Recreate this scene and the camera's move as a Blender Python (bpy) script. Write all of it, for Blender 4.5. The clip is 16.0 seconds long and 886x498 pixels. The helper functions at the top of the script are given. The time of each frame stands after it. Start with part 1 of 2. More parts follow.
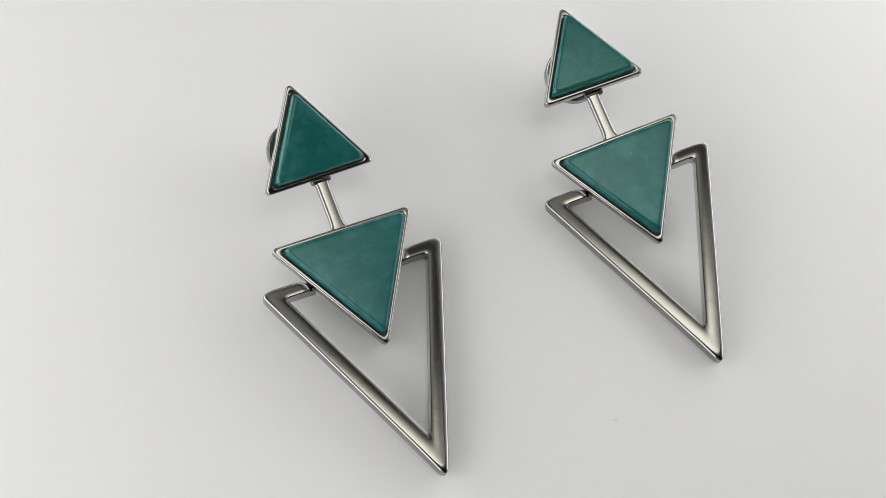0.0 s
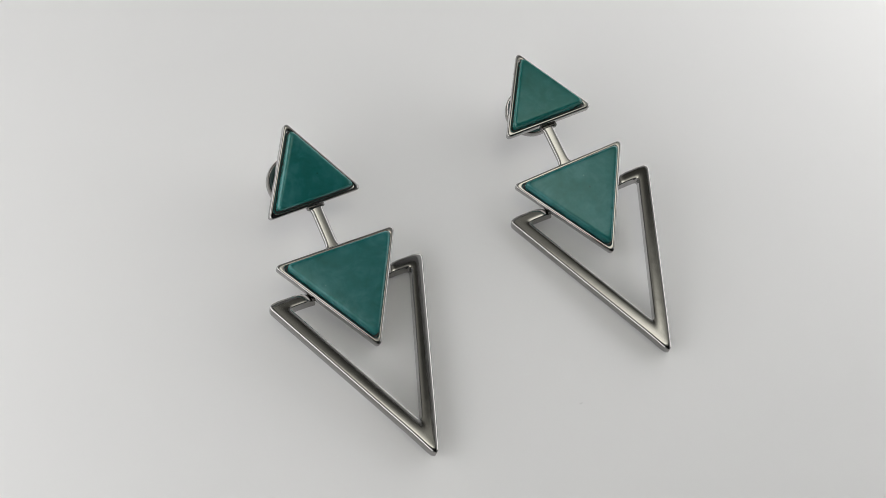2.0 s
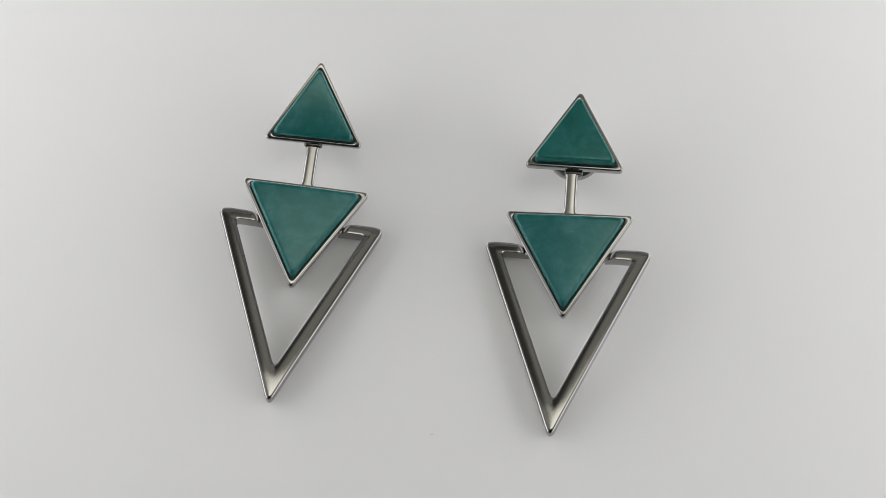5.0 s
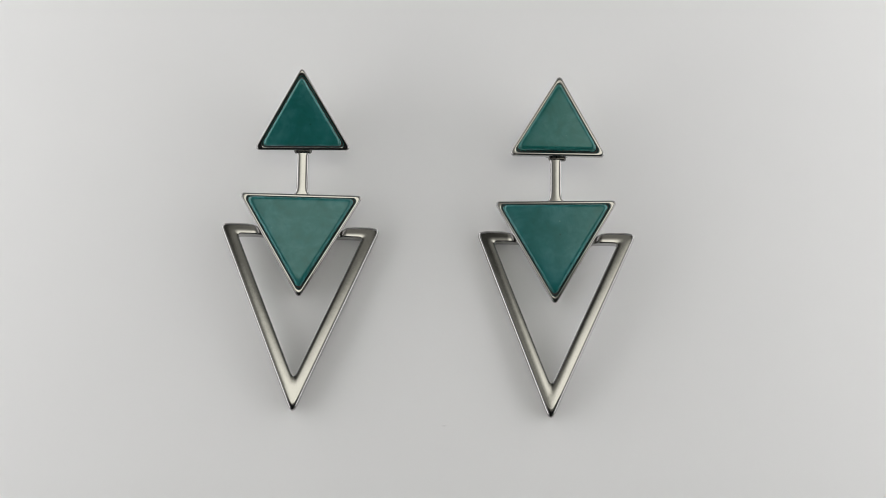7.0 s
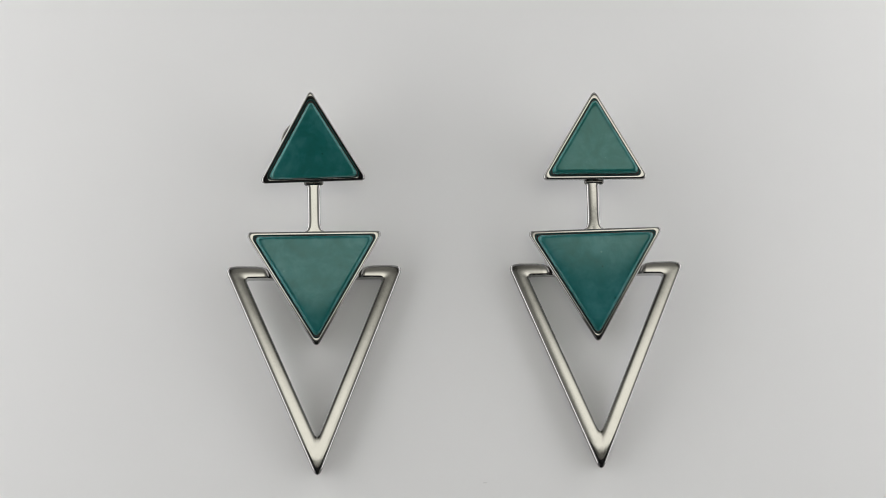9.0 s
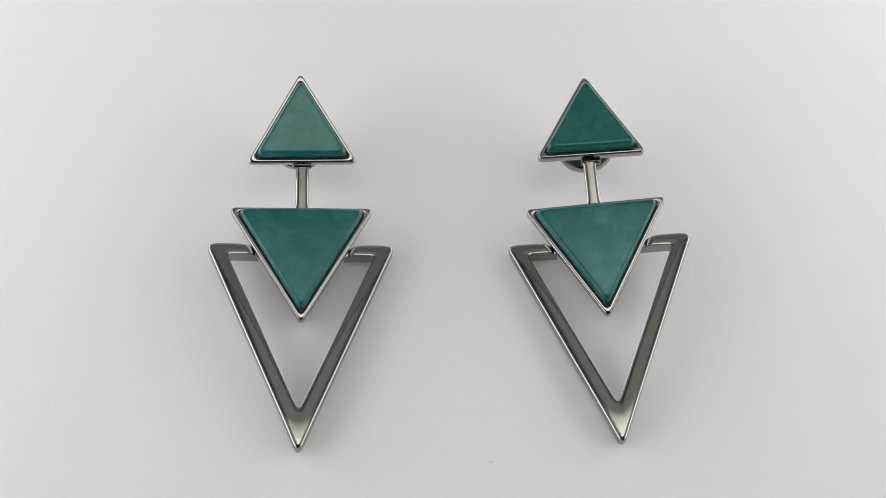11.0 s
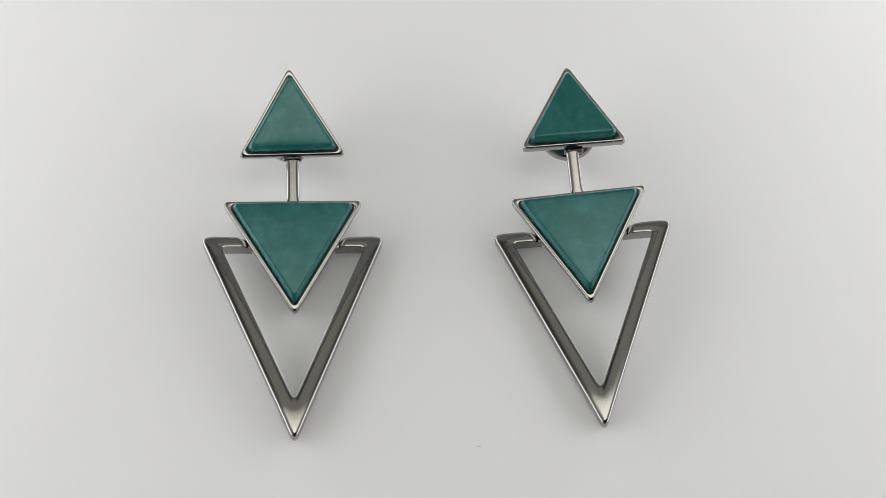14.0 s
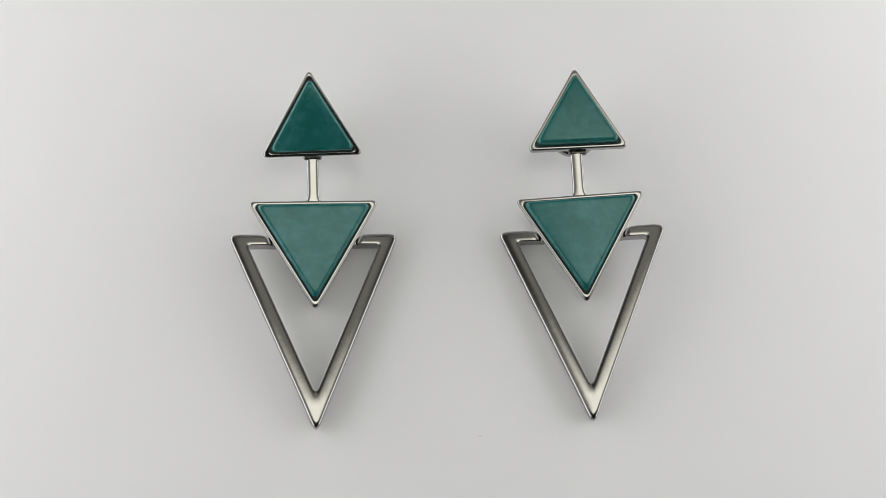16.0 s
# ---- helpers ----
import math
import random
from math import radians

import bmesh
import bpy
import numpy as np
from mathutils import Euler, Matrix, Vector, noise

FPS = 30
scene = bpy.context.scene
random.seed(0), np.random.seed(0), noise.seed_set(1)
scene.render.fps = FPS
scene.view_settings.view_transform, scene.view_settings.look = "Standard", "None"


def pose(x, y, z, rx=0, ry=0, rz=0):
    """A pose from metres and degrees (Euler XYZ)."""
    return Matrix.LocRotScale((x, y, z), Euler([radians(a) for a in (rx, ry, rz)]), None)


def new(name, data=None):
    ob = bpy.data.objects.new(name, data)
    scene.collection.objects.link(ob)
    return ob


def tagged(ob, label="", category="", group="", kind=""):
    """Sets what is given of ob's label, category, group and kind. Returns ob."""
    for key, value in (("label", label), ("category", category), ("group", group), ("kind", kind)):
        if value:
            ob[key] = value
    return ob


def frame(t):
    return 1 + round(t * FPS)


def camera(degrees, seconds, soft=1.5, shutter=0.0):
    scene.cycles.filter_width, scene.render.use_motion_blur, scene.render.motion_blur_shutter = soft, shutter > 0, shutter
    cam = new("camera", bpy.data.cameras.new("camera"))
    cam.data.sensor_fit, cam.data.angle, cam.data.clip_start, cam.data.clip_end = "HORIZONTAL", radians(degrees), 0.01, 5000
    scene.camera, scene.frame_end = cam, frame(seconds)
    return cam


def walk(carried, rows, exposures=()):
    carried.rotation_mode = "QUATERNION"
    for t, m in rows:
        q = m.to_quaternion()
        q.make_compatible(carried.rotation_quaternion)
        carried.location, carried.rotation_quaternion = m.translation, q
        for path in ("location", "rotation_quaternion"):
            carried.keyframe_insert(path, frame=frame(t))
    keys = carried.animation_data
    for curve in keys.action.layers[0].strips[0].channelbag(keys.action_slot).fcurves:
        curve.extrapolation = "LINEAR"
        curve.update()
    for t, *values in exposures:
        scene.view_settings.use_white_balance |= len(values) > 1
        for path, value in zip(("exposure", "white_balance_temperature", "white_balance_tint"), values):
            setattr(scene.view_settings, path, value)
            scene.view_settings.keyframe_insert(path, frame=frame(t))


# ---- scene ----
cam = camera(49.0, 16.0, soft=0.7)
# seconds, eye in metres, turn in degrees
PATH = [
    (0, -0.05003, -0.06143, 0.13362, 26.950, -5.83, -25.09),
    (0.5, -0.05216, -0.06142, 0.12940, 28.080, -6.76, -28.15),
    (1, -0.05489, -0.06457, 0.13185, 29.650, -6.86, -29.37),
    (1.5, -0.06243, -0.06924, 0.14025, 30.880, -7.15, -30.12),
    (2, -0.06270, -0.07467, 0.14793, 31.080, -7.03, -28.20),
    (2.5, -0.05425, -0.07732, 0.15082, 30.352, -6.70, -22.01),
    (3, -0.03733, -0.08158, 0.15607, 28.764, -6.31, -13.69),
    (3.5, -0.02874, -0.09213, 0.15501, 29.545, -5.34, -5.78),
    (4, -0.01288, -0.09675, 0.14959, 30.315, -4.09, 0.82),
    (4.2, -0.00298, -0.09655, 0.14820, 30.565, -3.64, 3.24),
    (6.3, 0.00469, -0.07928, 0.16196, 24.705, -1.28, 5.28),
    (6.5, 0.00389, -0.07713, 0.16564, 23.295, -0.62, 3.51),
    (7, -0.00165, -0.06309, 0.17187, 17.965, -1.41, -0.24),
    (7.5, -0.01165, -0.05071, 0.17212, 13.035, -3.14, -1.99),
    (8, -0.01210, -0.04208, 0.16778, 11.615, -3.55, -2.49),
    (8.5, -0.01427, -0.04075, 0.16213, 11.845, -3.51, -2.66),
    (8.7, -0.01481, -0.04215, 0.16119, 13.255, -3.93, -2.94),
    (10.8, -0.01507, -0.09278, 0.12876, 35.055, -2.90, -3.94),
    (11, -0.01381, -0.09385, 0.12661, 35.745, -2.68, -4.35),
    (11.5, -0.01222, -0.09564, 0.11852, 36.585, -2.05, -5.11),
    (12, -0.01242, -0.09495, 0.11580, 37.325, -1.82, -5.23),
    (12.5, -0.01383, -0.09327, 0.11725, 37.215, -1.73, -4.97),
    (13, -0.01426, -0.09287, 0.11951, 36.975, -2.13, -5.11),
    (13.5, -0.01232, -0.09351, 0.12653, 35.955, -2.06, -5.12),
    (14, -0.01358, -0.09211, 0.13355, 33.205, -2.70, -5.32),
    (14.5, -0.01294, -0.08366, 0.14461, 29.065, -3.02, -4.85),
    (15, -0.01099, -0.07714, 0.15083, 26.445, -2.71, -4.32),
    (15.5, -0.01148, -0.07462, 0.15435, 25.145, -2.85, -4.21),
    (16, -0.01280, -0.07476, 0.15728, 23.675, -2.60, -3.98),
]
EXPOSURES = [(0.0, 0.03), (0.5, 0.03), (1.0, -0.07), (2.0, -0.14), (4.2, -0.17), (6.3, -0.16), (8.7, -0.18), (10.8, -0.03), (13.5, -0.03), (14.5, -0.07), (16.0, -0.09)]
walk(cam, [(t, pose(*row)) for t, *row in PATH], EXPOSURES)

# ---- light: two side diffusers and one overhead panel in an added, unseen enclosure ----
SIDE_GLOW, TOP_GLOW = 3.6, 2.5
SHELL_X, SHELL_Y, SHELL_Z = 0.215, 0.40, 0.46

world = bpy.data.worlds.new("world")
scene.world = world
world.use_nodes = True
world.node_tree.nodes["Background"].inputs["Color"].default_value = (0.02, 0.02, 0.021, 1)
world.node_tree.nodes["Background"].inputs["Strength"].default_value = 1.0


MM = 0.001


# ---- materials ----
def material(name):
    m = bpy.data.materials.new(name)
    m.use_nodes = True
    n = m.node_tree.nodes
    return m, n, m.node_tree.links, n["Principled BSDF"]


def noise_node(n, l, scale, detail=4.0, rough=0.55, distortion=0.0):
    co = n.new("ShaderNodeTexCoord")
    t = n.new("ShaderNodeTexNoise")
    t.inputs["Scale"].default_value = scale
    t.inputs["Detail"].default_value = detail
    t.inputs["Roughness"].default_value = rough
    t.inputs["Distortion"].default_value = distortion
    l.new(co.outputs["Object"], t.inputs["Vector"])
    return t


def ramp_node(n, l, source, stops):
    r = n.new("ShaderNodeValToRGB")
    while len(r.color_ramp.elements) < len(stops):
        r.color_ramp.elements.new(0.5)
    for e, (p, c) in zip(r.color_ramp.elements, stops):
        e.position, e.color = p, (*c, 1)
    l.new(source, r.inputs["Fac"])
    return r


def bump_node(n, l, source, bsdf, strength, distance, chain=None):
    b = n.new("ShaderNodeBump")
    b.inputs["Strength"].default_value = strength
    b.inputs["Distance"].default_value = distance
    l.new(source, b.inputs["Height"])
    if chain:
        l.new(chain.outputs["Normal"], b.inputs["Normal"])
    l.new(b.outputs["Normal"], bsdf.inputs["Normal"])
    return b


def metal_material(name, tint, rough_low, rough_high):
    m, n, l, p = material(name)
    p.inputs["Metallic"].default_value = 1.0
    smear = noise_node(n, l, 260.0, 5.0, 0.6, 0.4)
    col = ramp_node(n, l, smear.outputs["Fac"], [(0.25, [c * 0.93 for c in tint]), (0.75, tint)])
    l.new(col.outputs["Color"], p.inputs["Base Color"])
    fine = noise_node(n, l, 900.0, 3.0)
    mr = n.new("ShaderNodeMapRange")
    mr.inputs["From Min"].default_value, mr.inputs["From Max"].default_value = 0.3, 0.7
    mr.inputs["To Min"].default_value, mr.inputs["To Max"].default_value = rough_low, rough_high
    l.new(fine.outputs["Fac"], mr.inputs["Value"])
    l.new(mr.outputs["Result"], p.inputs["Roughness"])
    wave = noise_node(n, l, 230.0, 3.0, 0.5)
    bump_node(n, l, wave.outputs["Fac"], p, 0.16, 0.00012)
    return m


def stone_material(name, spots, blue=1.0):
    """Milky teal stone, cloudy at two scales; spots are (x, y, radius, tint) in millimetres, of dark inclusions or pale nicks; blue below 1 makes it greener."""
    m, n, l, p = material(name)
    co, info, shift = n.new("ShaderNodeTexCoord"), n.new("ShaderNodeObjectInfo"), n.new("ShaderNodeVectorMath")
    shift.operation = "MULTIPLY_ADD"
    shift.inputs[1].default_value = (0.31, 0.17, 0.23)
    l.new(info.outputs["Random"], shift.inputs[0])
    l.new(co.outputs["Object"], shift.inputs[2])

    def clouds(scale, detail, distortion):
        t = n.new("ShaderNodeTexNoise")
        t.inputs["Scale"].default_value, t.inputs["Detail"].default_value = scale, detail
        t.inputs["Roughness"].default_value, t.inputs["Distortion"].default_value = 0.6, distortion
        l.new(shift.outputs["Vector"], t.inputs["Vector"])
        return t

    big, small = clouds(210.0, 3.0, 0.8), clouds(620.0, 5.0, 0.3)
    both = n.new("ShaderNodeMath")
    both.operation = "MULTIPLY_ADD"
    both.inputs[1].default_value = 0.45
    l.new(small.outputs["Fac"], both.inputs[0])
    l.new(big.outputs["Fac"], both.inputs[2])
    base = ramp_node(n, l, both.outputs["Value"], [(0.46, (0.007, 0.090, 0.085 * blue)), (0.70, (0.013, 0.115, 0.112 * blue)), (0.92, (0.030, 0.149, 0.154 * blue))])
    colour = base.outputs["Color"]
    for x, y, radius, tint in spots:
        gap, near = n.new("ShaderNodeVectorMath"), n.new("ShaderNodeMapRange")
        gap.operation = "DISTANCE"
        gap.inputs[1].default_value = (x * MM, y * MM, 1.75 * MM)
        l.new(co.outputs["Object"], gap.inputs[0])
        near.inputs["From Min"].default_value, near.inputs["From Max"].default_value = radius * MM, radius * 0.4 * MM
        near.inputs["To Max"].default_value = 0.55
        l.new(gap.outputs["Value"], near.inputs["Value"])
        mix = n.new("ShaderNodeMixRGB")
        mix.inputs["Color2"].default_value = (*tint, 1)
        l.new(near.outputs["Result"], mix.inputs["Fac"])
        l.new(colour, mix.inputs["Color1"])
        colour = mix.outputs["Color"]
    l.new(colour, p.inputs["Base Color"])
    p.inputs["Roughness"].default_value = 0.075
    p.inputs["IOR"].default_value = 1.50
    p.inputs["Specular Tint"].default_value = (0.70, 1.0, 0.94, 1)
    p.inputs["Subsurface Weight"].default_value = 0.4
    p.inputs["Subsurface Radius"].default_value = (0.3, 1.0, 0.95)
    p.inputs["Subsurface Scale"].default_value = 1.2 * MM
    wave = noise_node(n, l, 160.0, 3.0)
    bump_node(n, l, wave.outputs["Fac"], p, 0.10, 0.0001)
    return m


def paper_material():
    m, n, l, p = material("white_card")
    broad = noise_node(n, l, 14.0, 4.0)
    base = ramp_node(n, l, broad.outputs["Fac"], [(0.3, (0.775, 0.772, 0.768)), (0.7, (0.80, 0.796, 0.79))])
    l.new(base.outputs["Color"], p.inputs["Base Color"])
    p.inputs["Roughness"].default_value = 0.62
    p.inputs["Specular IOR Level"].default_value = 0.25
    grain = noise_node(n, l, 1500.0, 3.0)
    bump_node(n, l, grain.outputs["Fac"], p, 0.08, 0.00005)
    return m


def plain_material(name, colour, rough, scale=60.0):
    m, n, l, p = material(name)
    t = noise_node(n, l, scale, 4.0)
    base = ramp_node(n, l, t.outputs["Fac"], [(0.3, [c * 0.88 for c in colour]), (0.7, colour)])
    l.new(base.outputs["Color"], p.inputs["Base Color"])
    p.inputs["Roughness"].default_value = rough
    return m


def glow_material(name, colour, strength, fades):
    """A lit diffuser with its glow dimmed by fades; each fade is (coordinates, axis, from, to, share left), smooth,
    along an axis of the lamp ("Object") or of the scene ("Position").
    """
    m = bpy.data.materials.new(name)
    m.use_nodes = True
    n, l = m.node_tree.nodes, m.node_tree.links
    n.remove(n["Principled BSDF"])
    e = n.new("ShaderNodeEmission")
    e.inputs["Color"].default_value = (*colour, 1)
    level = None
    for place, axis, start, end, left in fades:
        source = n.new("ShaderNodeTexCoord" if place == "Object" else "ShaderNodeNewGeometry")
        xyz, mr, mul = n.new("ShaderNodeSeparateXYZ"), n.new("ShaderNodeMapRange"), n.new("ShaderNodeMath")
        l.new(source.outputs[place], xyz.inputs["Vector"])
        mr.interpolation_type = "SMOOTHSTEP"
        mr.inputs["From Min"].default_value, mr.inputs["From Max"].default_value = start, end
        mr.inputs["To Min"].default_value, mr.inputs["To Max"].default_value = 1.0, left
        l.new(xyz.outputs[axis], mr.inputs["Value"])
        mul.operation = "MULTIPLY"
        l.new(mr.outputs["Result"], mul.inputs[0])
        if level:
            l.new(level, mul.inputs[1])
        else:
            mul.inputs[1].default_value = strength
        level = mul.outputs["Value"]
    l.new(level, e.inputs["Strength"])
    l.new(e.outputs["Emission"], n["Material Output"].inputs["Surface"])
    return m


STEEL = metal_material("polished_gunmetal", (0.349, 0.341, 0.331), 0.06, 0.11)
NUT_STEEL = metal_material("nut_steel", (0.34, 0.325, 0.305), 0.12, 0.20)
# Dark green that paints the shade and green reflection inside the clutch.
DISH = plain_material("dark_dish_reflection", (0.012, 0.045, 0.040), 0.25, 500.0)
# Darker, rougher steel for the lug.
LUG_STEEL = metal_material("dark_lug_steel", (0.16, 0.153, 0.145), 0.22, 0.32)
# The solder's own dark tone, also painting the gap's shade round each stone.
DARK = plain_material("dark_solder_and_gap_shade", (0.05, 0.047, 0.045), 0.5, 900.0)
SPOT, NICK = (0.004, 0.03, 0.028), (0.10, 0.25, 0.24)
LEVEL_UPPER_STONE = stone_material("teal_stone_plain", [(1.6, 3.1, 0.10, NICK)], 0.92)
LEVEL_LOWER_STONE = stone_material("teal_stone_spotted", [(1.0, -6.0, 0.22, SPOT), (2.9, -11.2, 0.24, SPOT), (0.9, -3.6, 0.2, NICK)])
TIPPED_UPPER_STONE = stone_material("teal_stone_one_spot", [(1.5, 4.5, 0.20, SPOT)], 0.95)
TIPPED_LOWER_STONE = stone_material("teal_stone_nicked", [(-5.0, -6.2, 0.14, NICK)])
PAPER = paper_material()
# Black of unseen front sheets, added so the metal reflects dark there.
FRONT_BLACK = plain_material("black_reflection_block", (0.05, 0.05, 0.052), 0.9)
# White of an unseen wall added to bounce light onto the card.
BOUNCE_WHITE = plain_material("white_bounce_wall", (0.74, 0.74, 0.745), 0.9)
# Grey of the added enclosure, met only in the metal's reflections.
CEILING = plain_material("grey_unseen_shell", (0.40, 0.402, 0.405), 0.9)
HOUSING = plain_material("black_housing", (0.03, 0.03, 0.03), 0.5)
# Side glow dimmed upwards, which softens the earrings' shadows on the card.
SIDE_FADE = [("Position", "Z", 0.035, 0.23, 0.14)]
WEST_LIGHT = glow_material("west_diffuser_glow", (0.978, 0.978, 0.985), SIDE_GLOW * 1.045, SIDE_FADE)
EAST_LIGHT = glow_material("east_diffuser_glow", (0.978, 0.978, 0.985), SIDE_GLOW * 0.955, SIDE_FADE)
# Top glow dimmed unevenly, shaped by its reflections in metal and stone.
TOP_LIGHT = glow_material("top_diffuser_glow", (0.985, 0.975, 0.865), TOP_GLOW, [
    ("Object", "Y", -0.0475, 0.0725, 0.145), ("Object", "Y", -0.1355, -0.1640, 0.10), ("Object", "X", 0.04, 0.17, 0.20), ("Object", "X", -0.025, -0.105, 0.20)])


# ---- mesh helpers; the shapes of the jewellery are given in millimetres ----
def part(name, bm, mat, parent=None, label="", at=None):
    bmesh.ops.recalc_face_normals(bm, faces=bm.faces[:])
    for f in bm.faces:
        f.smooth = True
    for e in bm.edges:
        if len(e.link_faces) == 2 and e.calc_face_angle() > radians(38):
            e.smooth = False
    me = bpy.data.meshes.new(name)
    bm.to_mesh(me)
    bm.free()
    me.materials.append(mat)
    ob = new(name, me)
    if parent:
        ob.parent = parent
    if at is not None:
        ob.matrix_basis = at
    if label:
        tagged(ob, label)
    return ob


def slab(size, centre, bevel=0.0, steps=2):
    bm = bmesh.new()
    bmesh.ops.create_cube(bm, size=1.0, matrix=Matrix.Translation(centre) @ Matrix.Diagonal((*size, 1)))
    if bevel:
        bmesh.ops.bevel(bm, geom=bm.edges[:], offset=bevel, segments=steps, affect="EDGES", profile=0.5)
    return bm


def inset_polygon(points, d):
    """The polygon (anticlockwise) with every side moved inwards by d."""
    out = []
    for i in range(len(points)):
        a, b, c = Vector(points[i - 1]), Vector(points[i]), Vector(points[(i + 1) % len(points)])
        u, v = (b - a).normalized(), (c - b).normalized()
        nu, nv = Vector((-u.y, u.x)), Vector((-v.y, v.x))
        out.append(b + (nu + nv) * (d / (1 + nu.dot(nv))))
    return out


def fillet(points, radius, steps):
    """Every corner rounded by a quadratic arc that starts radius * cot(half angle) before it."""
    out = []
    for i in range(len(points)):
        a, b, c = Vector(points[i - 1]), Vector(points[i]), Vector(points[(i + 1) % len(points)])
        u, v = (a - b).normalized(), (c - b).normalized()
        half = u.angle(v) / 2
        reach = radius / math.tan(half)
        p, q = b + u * reach, b + v * reach
        mid = b + (u + v).normalized() * (radius / math.sin(half) - radius)
        ctrl = mid * 2 - (p + q) / 2
        for k in range(steps + 1):
            s = k / steps
            out.append(p * (1 - s) ** 2 + ctrl * (2 * s * (1 - s)) + q * s * s)
    return out


def loft(corners, profile, steps=5, cap_start=True, cap_end=True):
    """Rings of a rounded polygon, one for each (inset, corner radius, height) of the profile, joined up."""
    bm = bmesh.new()
    rings = []
    for inset, radius, z in profile:
        pts = fillet(inset_polygon(corners, inset), radius, steps)
        rings.append([bm.verts.new((p.x * MM, p.y * MM, z * MM)) for p in pts])
    n = len(rings[0])
    for a, b in zip(rings, rings[1:]):
        for i in range(n):
            bm.faces.new((a[i], a[(i + 1) % n], b[(i + 1) % n], b[i]))
    for cap, ring in ((cap_start, rings[0]), (cap_end, rings[-1])):
        if cap:
            c = bm.verts.new(sum((v.co for v in ring), Vector()) / n)
            for i in range(n):
                bm.faces.new((ring[i], ring[(i + 1) % n], c))
    return bm


def lathe(profile, steps=48):
    """A turned shape about z from (radius, height) pairs; closed by points on the axis where radius is 0."""
    bm = bmesh.new()
    rings = []
    for r, z in profile:
        if r == 0:
            rings.append([bm.verts.new((0, 0, z * MM))])
        else:
            rings.append([bm.verts.new((r * MM * math.cos(2 * math.pi * k / steps), r * MM * math.sin(2 * math.pi * k / steps), z * MM)) for k in range(steps)])
    for a, b in zip(rings, rings[1:]):
        for k in range(steps):
            j = (k + 1) % steps
            if len(a) == 1:
                bm.faces.new((a[0], b[j], b[k]))
            elif len(b) == 1:
                bm.faces.new((a[k], a[j], b[0]))
            else:
                bm.faces.new((a[k], a[j], b[j], b[k]))
    return bm


def strip(sections):
    """Closed cross-sections (lists of millimetre points) joined one after another, both ends closed."""
    bm = bmesh.new()
    rings = [[bm.verts.new(Vector(p) * MM) for p in s] for s in sections]
    n = len(rings[0])
    for a, b in zip(rings, rings[1:]):
        for i in range(n):
            bm.faces.new((a[i], a[(i + 1) % n], b[(i + 1) % n], b[i]))
    for ring in (rings[0], rings[-1]):
        bm.faces.new(ring)
    return bm


# ---- the setting ----
def setting():
    floor = part("floor", slab((SHELL_X * 2, SHELL_Y * 2, 0.004), (0, 0, -0.002)), PAPER)
    tagged(floor, "smooth white card surface under the earrings", "tabletop", kind="structure")
    # Walls and lid are added out of view to close the scene.
    t = 0.01
    for name, size, centre in (
        ("wall_west", (t, SHELL_Y * 2, SHELL_Z), (-SHELL_X - t / 2, 0, SHELL_Z / 2)),
        ("wall_east", (t, SHELL_Y * 2, SHELL_Z), (SHELL_X + t / 2, 0, SHELL_Z / 2)),
        ("bounce_wall_north", (SHELL_X * 2 + 2 * t, t, SHELL_Z), (0, SHELL_Y + t / 2, SHELL_Z / 2)),
        ("wall_south", (SHELL_X * 2 + 2 * t, t, SHELL_Z), (0, -SHELL_Y - t / 2, SHELL_Z / 2)),
        ("ceiling", (SHELL_X * 2 + 2 * t, SHELL_Y + t + 0.10, t), (0, (SHELL_Y + t - 0.10) / 2, SHELL_Z + t / 2)),
        ("ceiling_front_block", (SHELL_X * 2 + 2 * t, SHELL_Y + t - 0.10, t), (0, -(SHELL_Y + t + 0.10) / 2, SHELL_Z + t / 2)),
    ):
        mat, label = {"ceiling": (CEILING, "added grey board overhead, out of view"), "bounce_wall_north": (BOUNCE_WHITE, "added white wall out of view, bouncing light onto the card"),
                      "wall_west": (CEILING, "added grey side wall, out of view"), "wall_east": (CEILING, "added grey side wall, out of view")}.get(name, (FRONT_BLACK, "added black sheet out of view, darkening reflections"))
        tagged(part(name, slab(size, centre), mat), label, "ceiling" if "ceiling" in name else "wall", kind="structure")


def light_panel(name, label, m, width, depth, glow):
    """A flat lamp whose diffuser faces down its own -z."""
    thing = new(name)
    thing.matrix_basis = m
    tagged(thing, label, "lamp")
    part("housing", slab((width + 0.02, depth + 0.02, 0.012), (0, 0, 0.0075), 0.002), HOUSING, thing)
    part("diffuser", slab((width, depth, 0.003), (0, 0, -0.0005)), glow, thing)
    return thing


# ---- the earring ----
UPPER = [(-8.9, -0.28), (8.9, -0.28), (0.0, 14.85)]
LOWER = [(0.0, -18.75), (11.3, 0.3), (-11.3, 0.3)]
# the bezel's wall, a rounded outer edge, a narrow flat face, a rounded lip, then down to the stone's seat
BEZEL = [(0.55, 0.4, -1.6), (0.2, 0.5, -1.6), (0.06, 0.54, -1.53), (0.0, 0.55, -1.4), (0.0, 0.55, -0.36), (0.012, 0.55, -0.26), (0.05, 0.55, -0.155), (0.11, 0.55, -0.075), (0.18, 0.55, -0.028),
         (0.26, 0.55, -0.006), (0.32, 0.55, 0.0), (0.46, 0.55, 0.0), (0.51, 0.56, -0.006), (0.57, 0.58, -0.032), (0.625, 0.60, -0.085), (0.65, 0.61, -0.17), (0.65, 0.61, -0.9)]
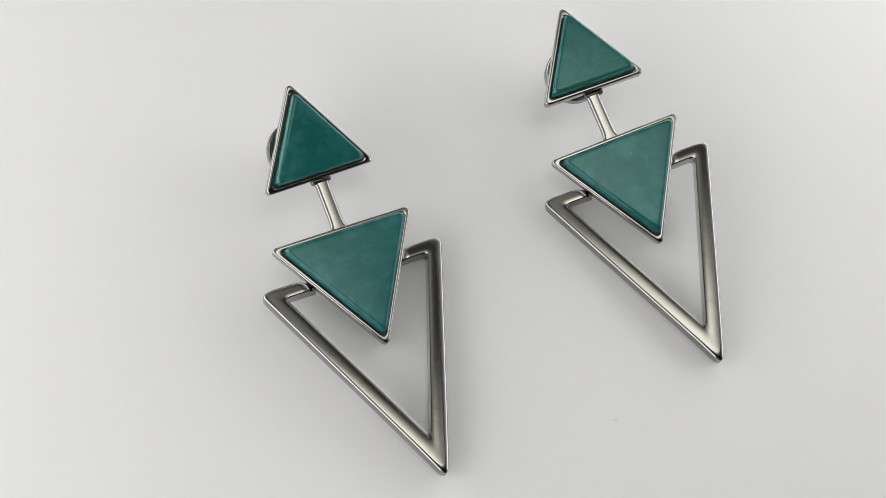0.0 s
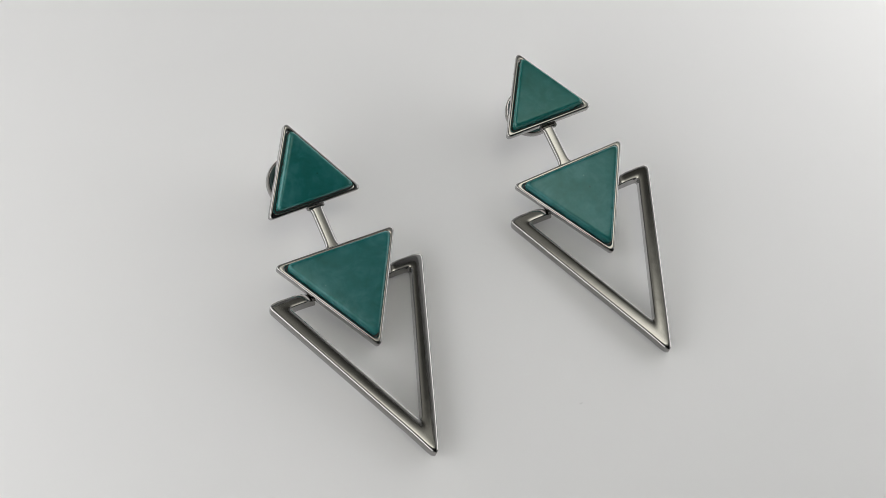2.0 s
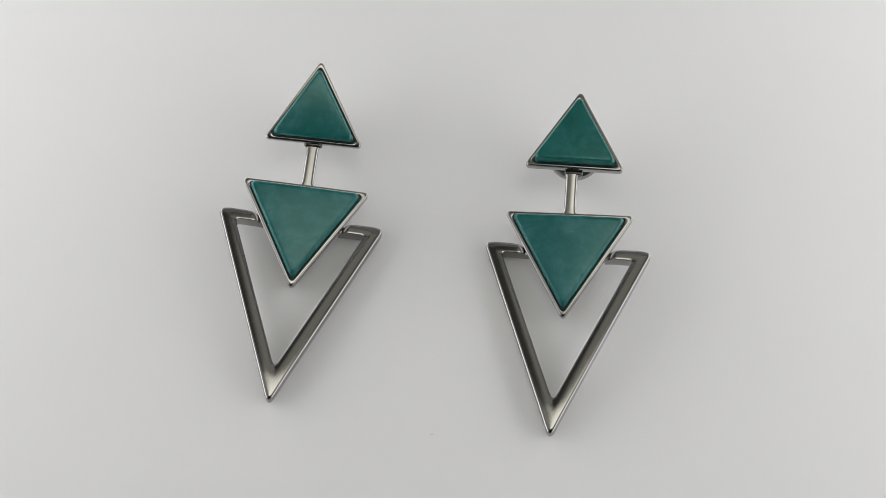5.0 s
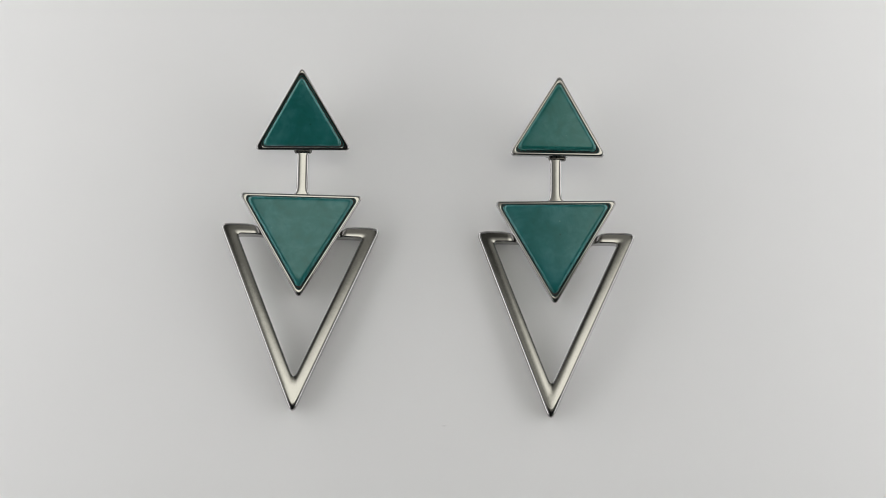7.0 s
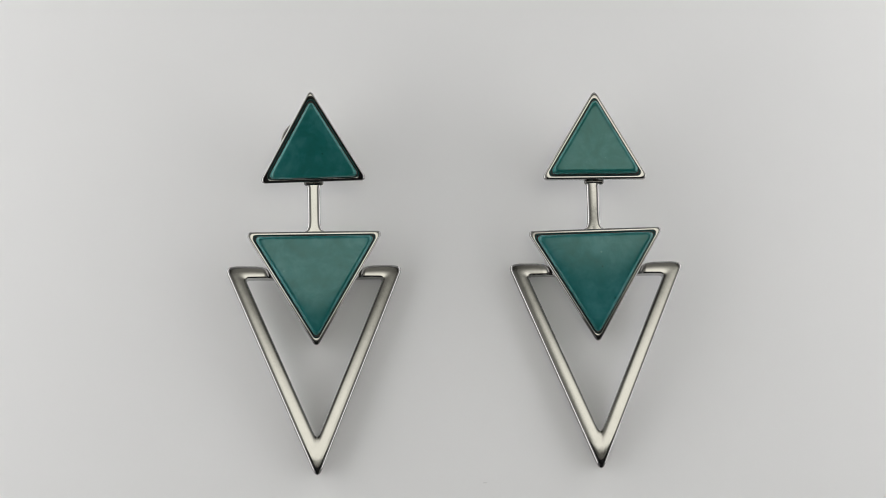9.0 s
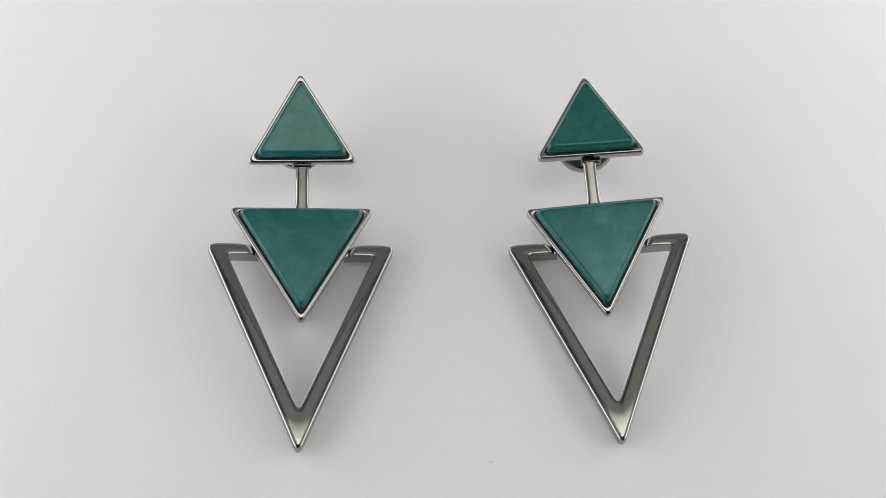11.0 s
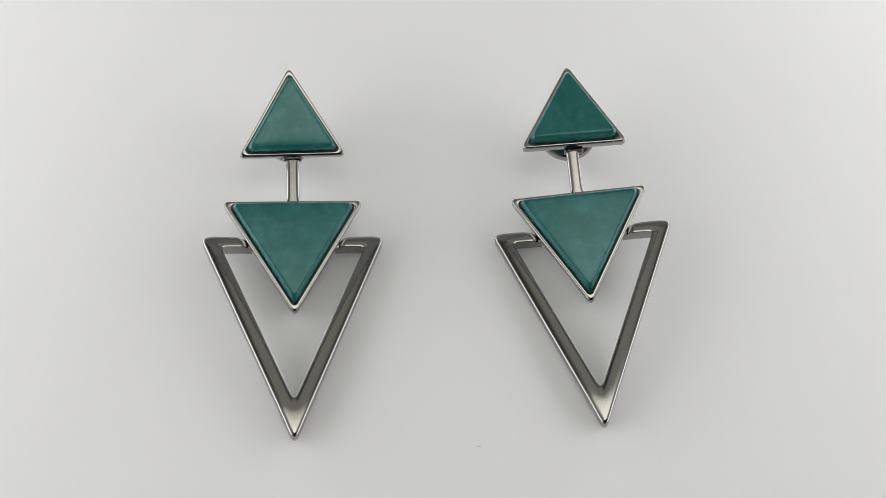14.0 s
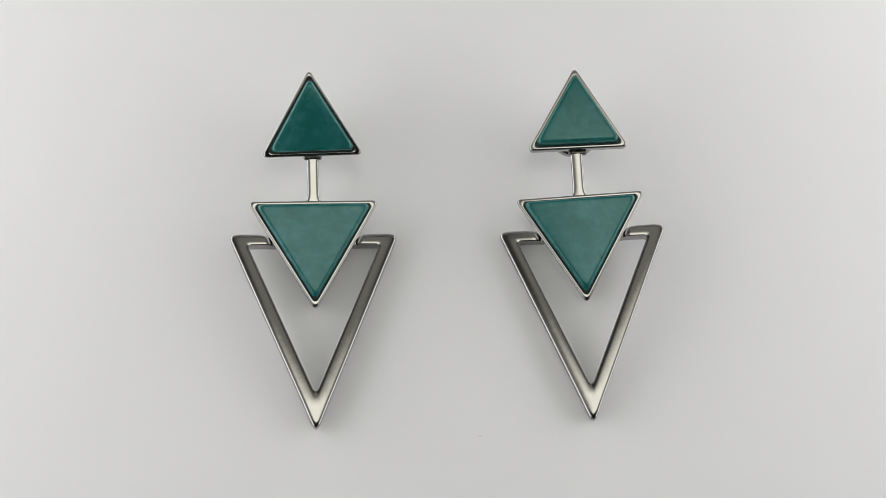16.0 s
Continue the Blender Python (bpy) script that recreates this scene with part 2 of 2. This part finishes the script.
# Dark ring that puts shade into the gap between bezel and stone.
GAP_SHADE = [(0.63, 0.61, -0.50), (0.63, 0.61, -0.26), (0.74, 0.61, -0.30), (0.87, 0.61, -0.26), (0.87, 0.61, -0.50)]


def stone_profile(reach):
    """From the girdle up a steep side and over a soft edge to a flat table; reach is the triangle's inradius."""
    base = [(0.82, 0.60, -0.9), (0.82, 0.60, 0.90), (0.826, 0.60, 1.05), (0.85, 0.60, 1.19), (0.895, 0.60, 1.32), (0.985, 0.60, 1.48), (1.04, 0.60, 1.57), (1.10, 0.59, 1.638), (1.175, 0.58, 1.69), (1.27, 0.57, 1.724), (1.39, 0.56, 1.743), (1.60, 0.54, 1.75)]
    for share in (0.35, 0.7, 1.0):
        base.append((1.60 + (reach - 0.30 - 1.60) * share, 0.54 - 0.48 * share, 1.75))
    return base


def limb_bow(y):
    """The front of the open frame is slightly arched along its length, and turns down at its point."""
    s = min(max(-y / 32.3, 0.0), 1.0)
    d = max(s - 0.885, 0.0)
    return 0.22 * s * (1 - s) - 2.1 * d * d / (d + 0.012)


def open_frame(parent, at):
    """Two flat limbs that meet in a point, with short arms that turn in and dip behind the lower setting."""
    outer = [(-6.6, -0.95), (-7.1, -0.55), (-7.7, -0.12), (-8.5, 0.22), (-9.6, 0.37), (-12.4, 0.40), (-14.25, 0.14), (0.0, -33.45), (14.25, 0.14), (12.4, 0.40), (9.6, 0.37), (8.5, 0.22), (7.7, -0.12), (7.1, -0.55), (6.6, -0.95)]
    inner = [(-6.6, -1.50), (-7.1, -1.48), (-7.7, -1.46), (-8.4, -1.45), (-9.3, -1.45), (-10.5, -1.46), (-11.3, -1.48), (0.0, -27.75), (11.3, -1.48), (10.5, -1.46), (9.3, -1.45), (8.4, -1.45), (7.7, -1.46), (7.1, -1.48), (6.6, -1.50)]

    def rail(points, radius):
        out = []
        for i, p in enumerate(points):
            p = Vector(p)
            if i in (0, len(points) - 1):
                out.append(p)
                continue
            u, v = (Vector(points[i - 1]) - p).normalized(), (Vector(points[i + 1]) - p).normalized()
            half = u.angle(v) / 2
            if half > radians(80):
                out.append(p)
                continue
            reach = min(radius / math.tan(half), 1.2 if abs(p.x) > 5 else 2.2)
            a, b = p + u * reach, p + v * reach
            for k in range(5):
                s = k / 4
                out.append(a * (1 - s) ** 2 + p * (2 * s * (1 - s)) + b * s * s)
        return out

    o, n = rail(outer, 0.85), rail(inner, 0.50)
    fo, fn = [], []
    for k in range(len(o) - 1):
        pieces = max(1, int((o[k + 1] - o[k]).length / (0.35 if abs(o[k].x + o[k + 1].x) > 13 and o[k].y + o[k + 1].y > -0.5 else 1.3)))
        for j in range(pieces):
            fo.append(o[k].lerp(o[k + 1], j / pieces))
            fn.append(n[k].lerp(n[k + 1], j / pieces))
    fo.append(o[-1])
    fn.append(n[-1])
    # across the limb: share of the width and height, front first, then the back
    cut = [(-0.10, -0.42), (-0.095, -0.33), (-0.075, -0.22), (-0.035, -0.12), (0.02, -0.055), (0.09, -0.018), (0.17, 0.0), (0.33, 0.018), (0.52, 0.024), (0.68, 0.014), (0.80, -0.006), (0.90, -0.038), (0.985, -0.085), (1.0, -0.11),
           (1.0, -2.05), (0.985, -2.2), (0.94, -2.28), (0.85, -2.32), (0.08, -2.30), (-0.04, -2.2), (-0.085, -2.06), (-0.10, -1.85)]
    sections = []
    for a, b in zip(fo, fn):
        ring = []
        for s, z in cut:
            p = a.lerp(b, s)
            u = (14.0 - abs(p.x)) / 7.3 if p.y > -1.65 else 0.0
            u = min(max(u, 0.0), 1.0)
            v = min(max(0.0, (u - 0.76) / 0.24), 1.0)
            arch = -1.35 * (1 - math.sqrt(1 - v * v))
            ring.append((p.x, p.y, z + limb_bow(p.y) + arch * max(0.0, 1 + z / 2.32)))
        sections.append(ring)
    return part("open_frame", strip(sections), STEEL, parent, "open pointed steel frame with turned-in arms", at)


def bar(parent):
    """The flat link, flared where it leaves the lower setting and arching down behind the upper one."""
    sections = []
    for k in range(25):
        y = -0.75 + k * 0.46
        half = 1.03 + 1.4 * math.exp(-max(y, 0.0) / 0.42) + 0.18 * min(max((y - 7.6) / 0.7, 0.0), 1.0)
        top = -1.50 + 0.035 * max(y, 0.0) - 0.06 * max(y - 8.2, 0.0) ** 2
        edge = [(half - 0.60, -0.003), (half - 0.42, -0.022), (half - 0.24, -0.075), (half - 0.09, -0.17), (half - 0.02, -0.27), (half, -0.38), (half, -0.8), (half - 0.2, -0.95)]
        sections.append([(-x, y, top + z) for x, z in reversed(edge)] + [(0, y, top)] + [(x, y, top + z) for x, z in edge])
    return part("connecting_bar", strip(sections), STEEL, parent, "flared flat steel bar")


def ear_nut(parent, depth):
    """A dished round clutch with a raised hub, on the stud's post."""
    nut = part("ear_nut", lathe([(0, -0.4), (0.5, -0.4), (0.55, 0.9), (0.75, 1.1), (1.2, 1.1), (1.45, 0.85), (1.6, -0.2), (1.9, -0.55), (3.5, -0.5), (4.3, -0.25), (4.5, 0.0), (4.64, 0.08), (4.77, 0.02),
                                (4.84, -0.2), (4.84, -1.35), (4.7, -1.62), (4.3, -1.76), (2.0, -1.8), (0, -1.8)]), NUT_STEEL, parent, "round dished steel clutch back", pose(-0.00038, 0.0051, -depth * MM))
    # Disc added to carry the dish's painted shade and reflection.
    part("nut_dish", lathe([(1.7, -0.60), (1.7, -0.43), (3.5, -0.37), (4.25, -0.14), (4.44, 0.0), (4.47, -0.15)]), DISH, nut, "disc in the clutch, its shade and green reflection painted dark green")
    for k in range(18):
        a = 2 * math.pi * k / 18
        part("bead", lathe([(0, 0.24), (0.14, 0.2), (0.22, 0.08), (0.25, -0.15)], 10), DISH, nut, "", pose(0.0038 * math.cos(a), 0.0038 * math.sin(a), -0.00030))
    return nut


def earring(label, m, upper_at, frame_at, nut_depth, lug_depth, upper_stone, lower_stone):
    thing = new("earring")
    thing.matrix_basis = m
    tagged(thing, label, "earring", "pair of earrings")
    lower = part("lower_setting", loft(LOWER, BEZEL), STEEL, thing, "inverted triangular steel bezel")
    part("gap_shade_ring", loft(LOWER, GAP_SHADE, 5, False, False), DARK, lower, "dark ring painting the shade in the gap round the stone")
    part("lower_stone", loft(LOWER, stone_profile(6.05), 6), lower_stone, lower, "polished teal triangular stone")
    bar(thing)
    open_frame(thing, frame_at)
    for side in (-1, 1):
        link = lathe([(0, 0.7), (0.45, 0.65), (0.62, 0.4), (0.62, -0.5), (0, -0.6)], 16)
        part("hinge_link", link, DARK, thing, "small dark solder joint", pose(side * 0.0069, -0.0064, -0.0023, 0, side * 55, 0))
    upper = part("upper_setting", loft(UPPER, BEZEL), STEEL, thing, "upright triangular steel bezel", upper_at)
    part("gap_shade_ring", loft(UPPER, GAP_SHADE, 5, False, False), DARK, upper, "dark ring painting the shade in the gap round the stone")
    part("hinge_lug", slab((3.2 * MM, 0.90 * MM, 1.3 * MM), (0, -0.48 * MM, -lug_depth * MM), 0.36 * MM, 4), LUG_STEEL, upper, "small dark steel lug that holds the bar")
    part("upper_stone", loft(UPPER, stone_profile(4.85), 6), upper_stone, upper, "polished teal triangular stone")
    part("post", lathe([(0, -1.9), (0.42, -1.9), (0.42, -8.0), (0.3, -8.3), (0, -8.35)], 20), STEEL, upper, "thin steel ear post", pose(-0.00038, 0.0051, 0))
    ear_nut(upper, nut_depth)
    return thing


def rel(x, y, z, rx, ry, rz):
    return pose(x * MM, y * MM, z * MM, rx, ry, rz)


setting()
light_panel("ceiling_lamp", "flat overhead lamp with a white diffuser", pose(0, 0.040, SHELL_Z - 0.014), 0.41, 0.38, TOP_LIGHT)
light_panel("side_lamp", "upright lamp panel with a white diffuser", pose(-SHELL_X + 0.015, 0.095, 0.172, 0, -90, 0), 0.32, 0.55, WEST_LIGHT)
light_panel("side_lamp", "upright lamp panel with a white diffuser", pose(SHELL_X - 0.015, 0.095, 0.172, 0, 90, 0), 0.32, 0.55, EAST_LIGHT)

earring("gunmetal drop earring with teal stones, upper triangle tipped forward", rel(-23.05, 0.68, 6.38, 12.85, 3.84, 0.0),
        rel(0.0, 8.68, -0.44, 14.2, 0.15, 1.64), rel(0.0, -5.72, -1.35, -11.2, 0.5, -0.5), 6.1, 1.15, TIPPED_UPPER_STONE, TIPPED_LOWER_STONE)
earring("gunmetal drop earring with teal stones, lying level on white card", rel(23.05, -0.68, 7.05, 14.51, -10.04, -3.05),
        rel(0.32, 8.79, 0.28, -0.9, 0.9, -1.65), rel(-0.05, -5.74, -1.38, -11.6, 0.7, -0.9), 6.2, 2.1, LEVEL_UPPER_STONE, LEVEL_LOWER_STONE)

fleck = slab((0.0006, 0.00018, 0.00007), (0, 0, 0.00004), 0.00002)
tagged(part("dust_fleck", fleck, plain_material("grey_dust", (0.74, 0.735, 0.73), 0.9, 900.0), None, "", pose(0.0029, -0.0400, 0)), "tiny pale grey fleck of dust on white card", "dust")
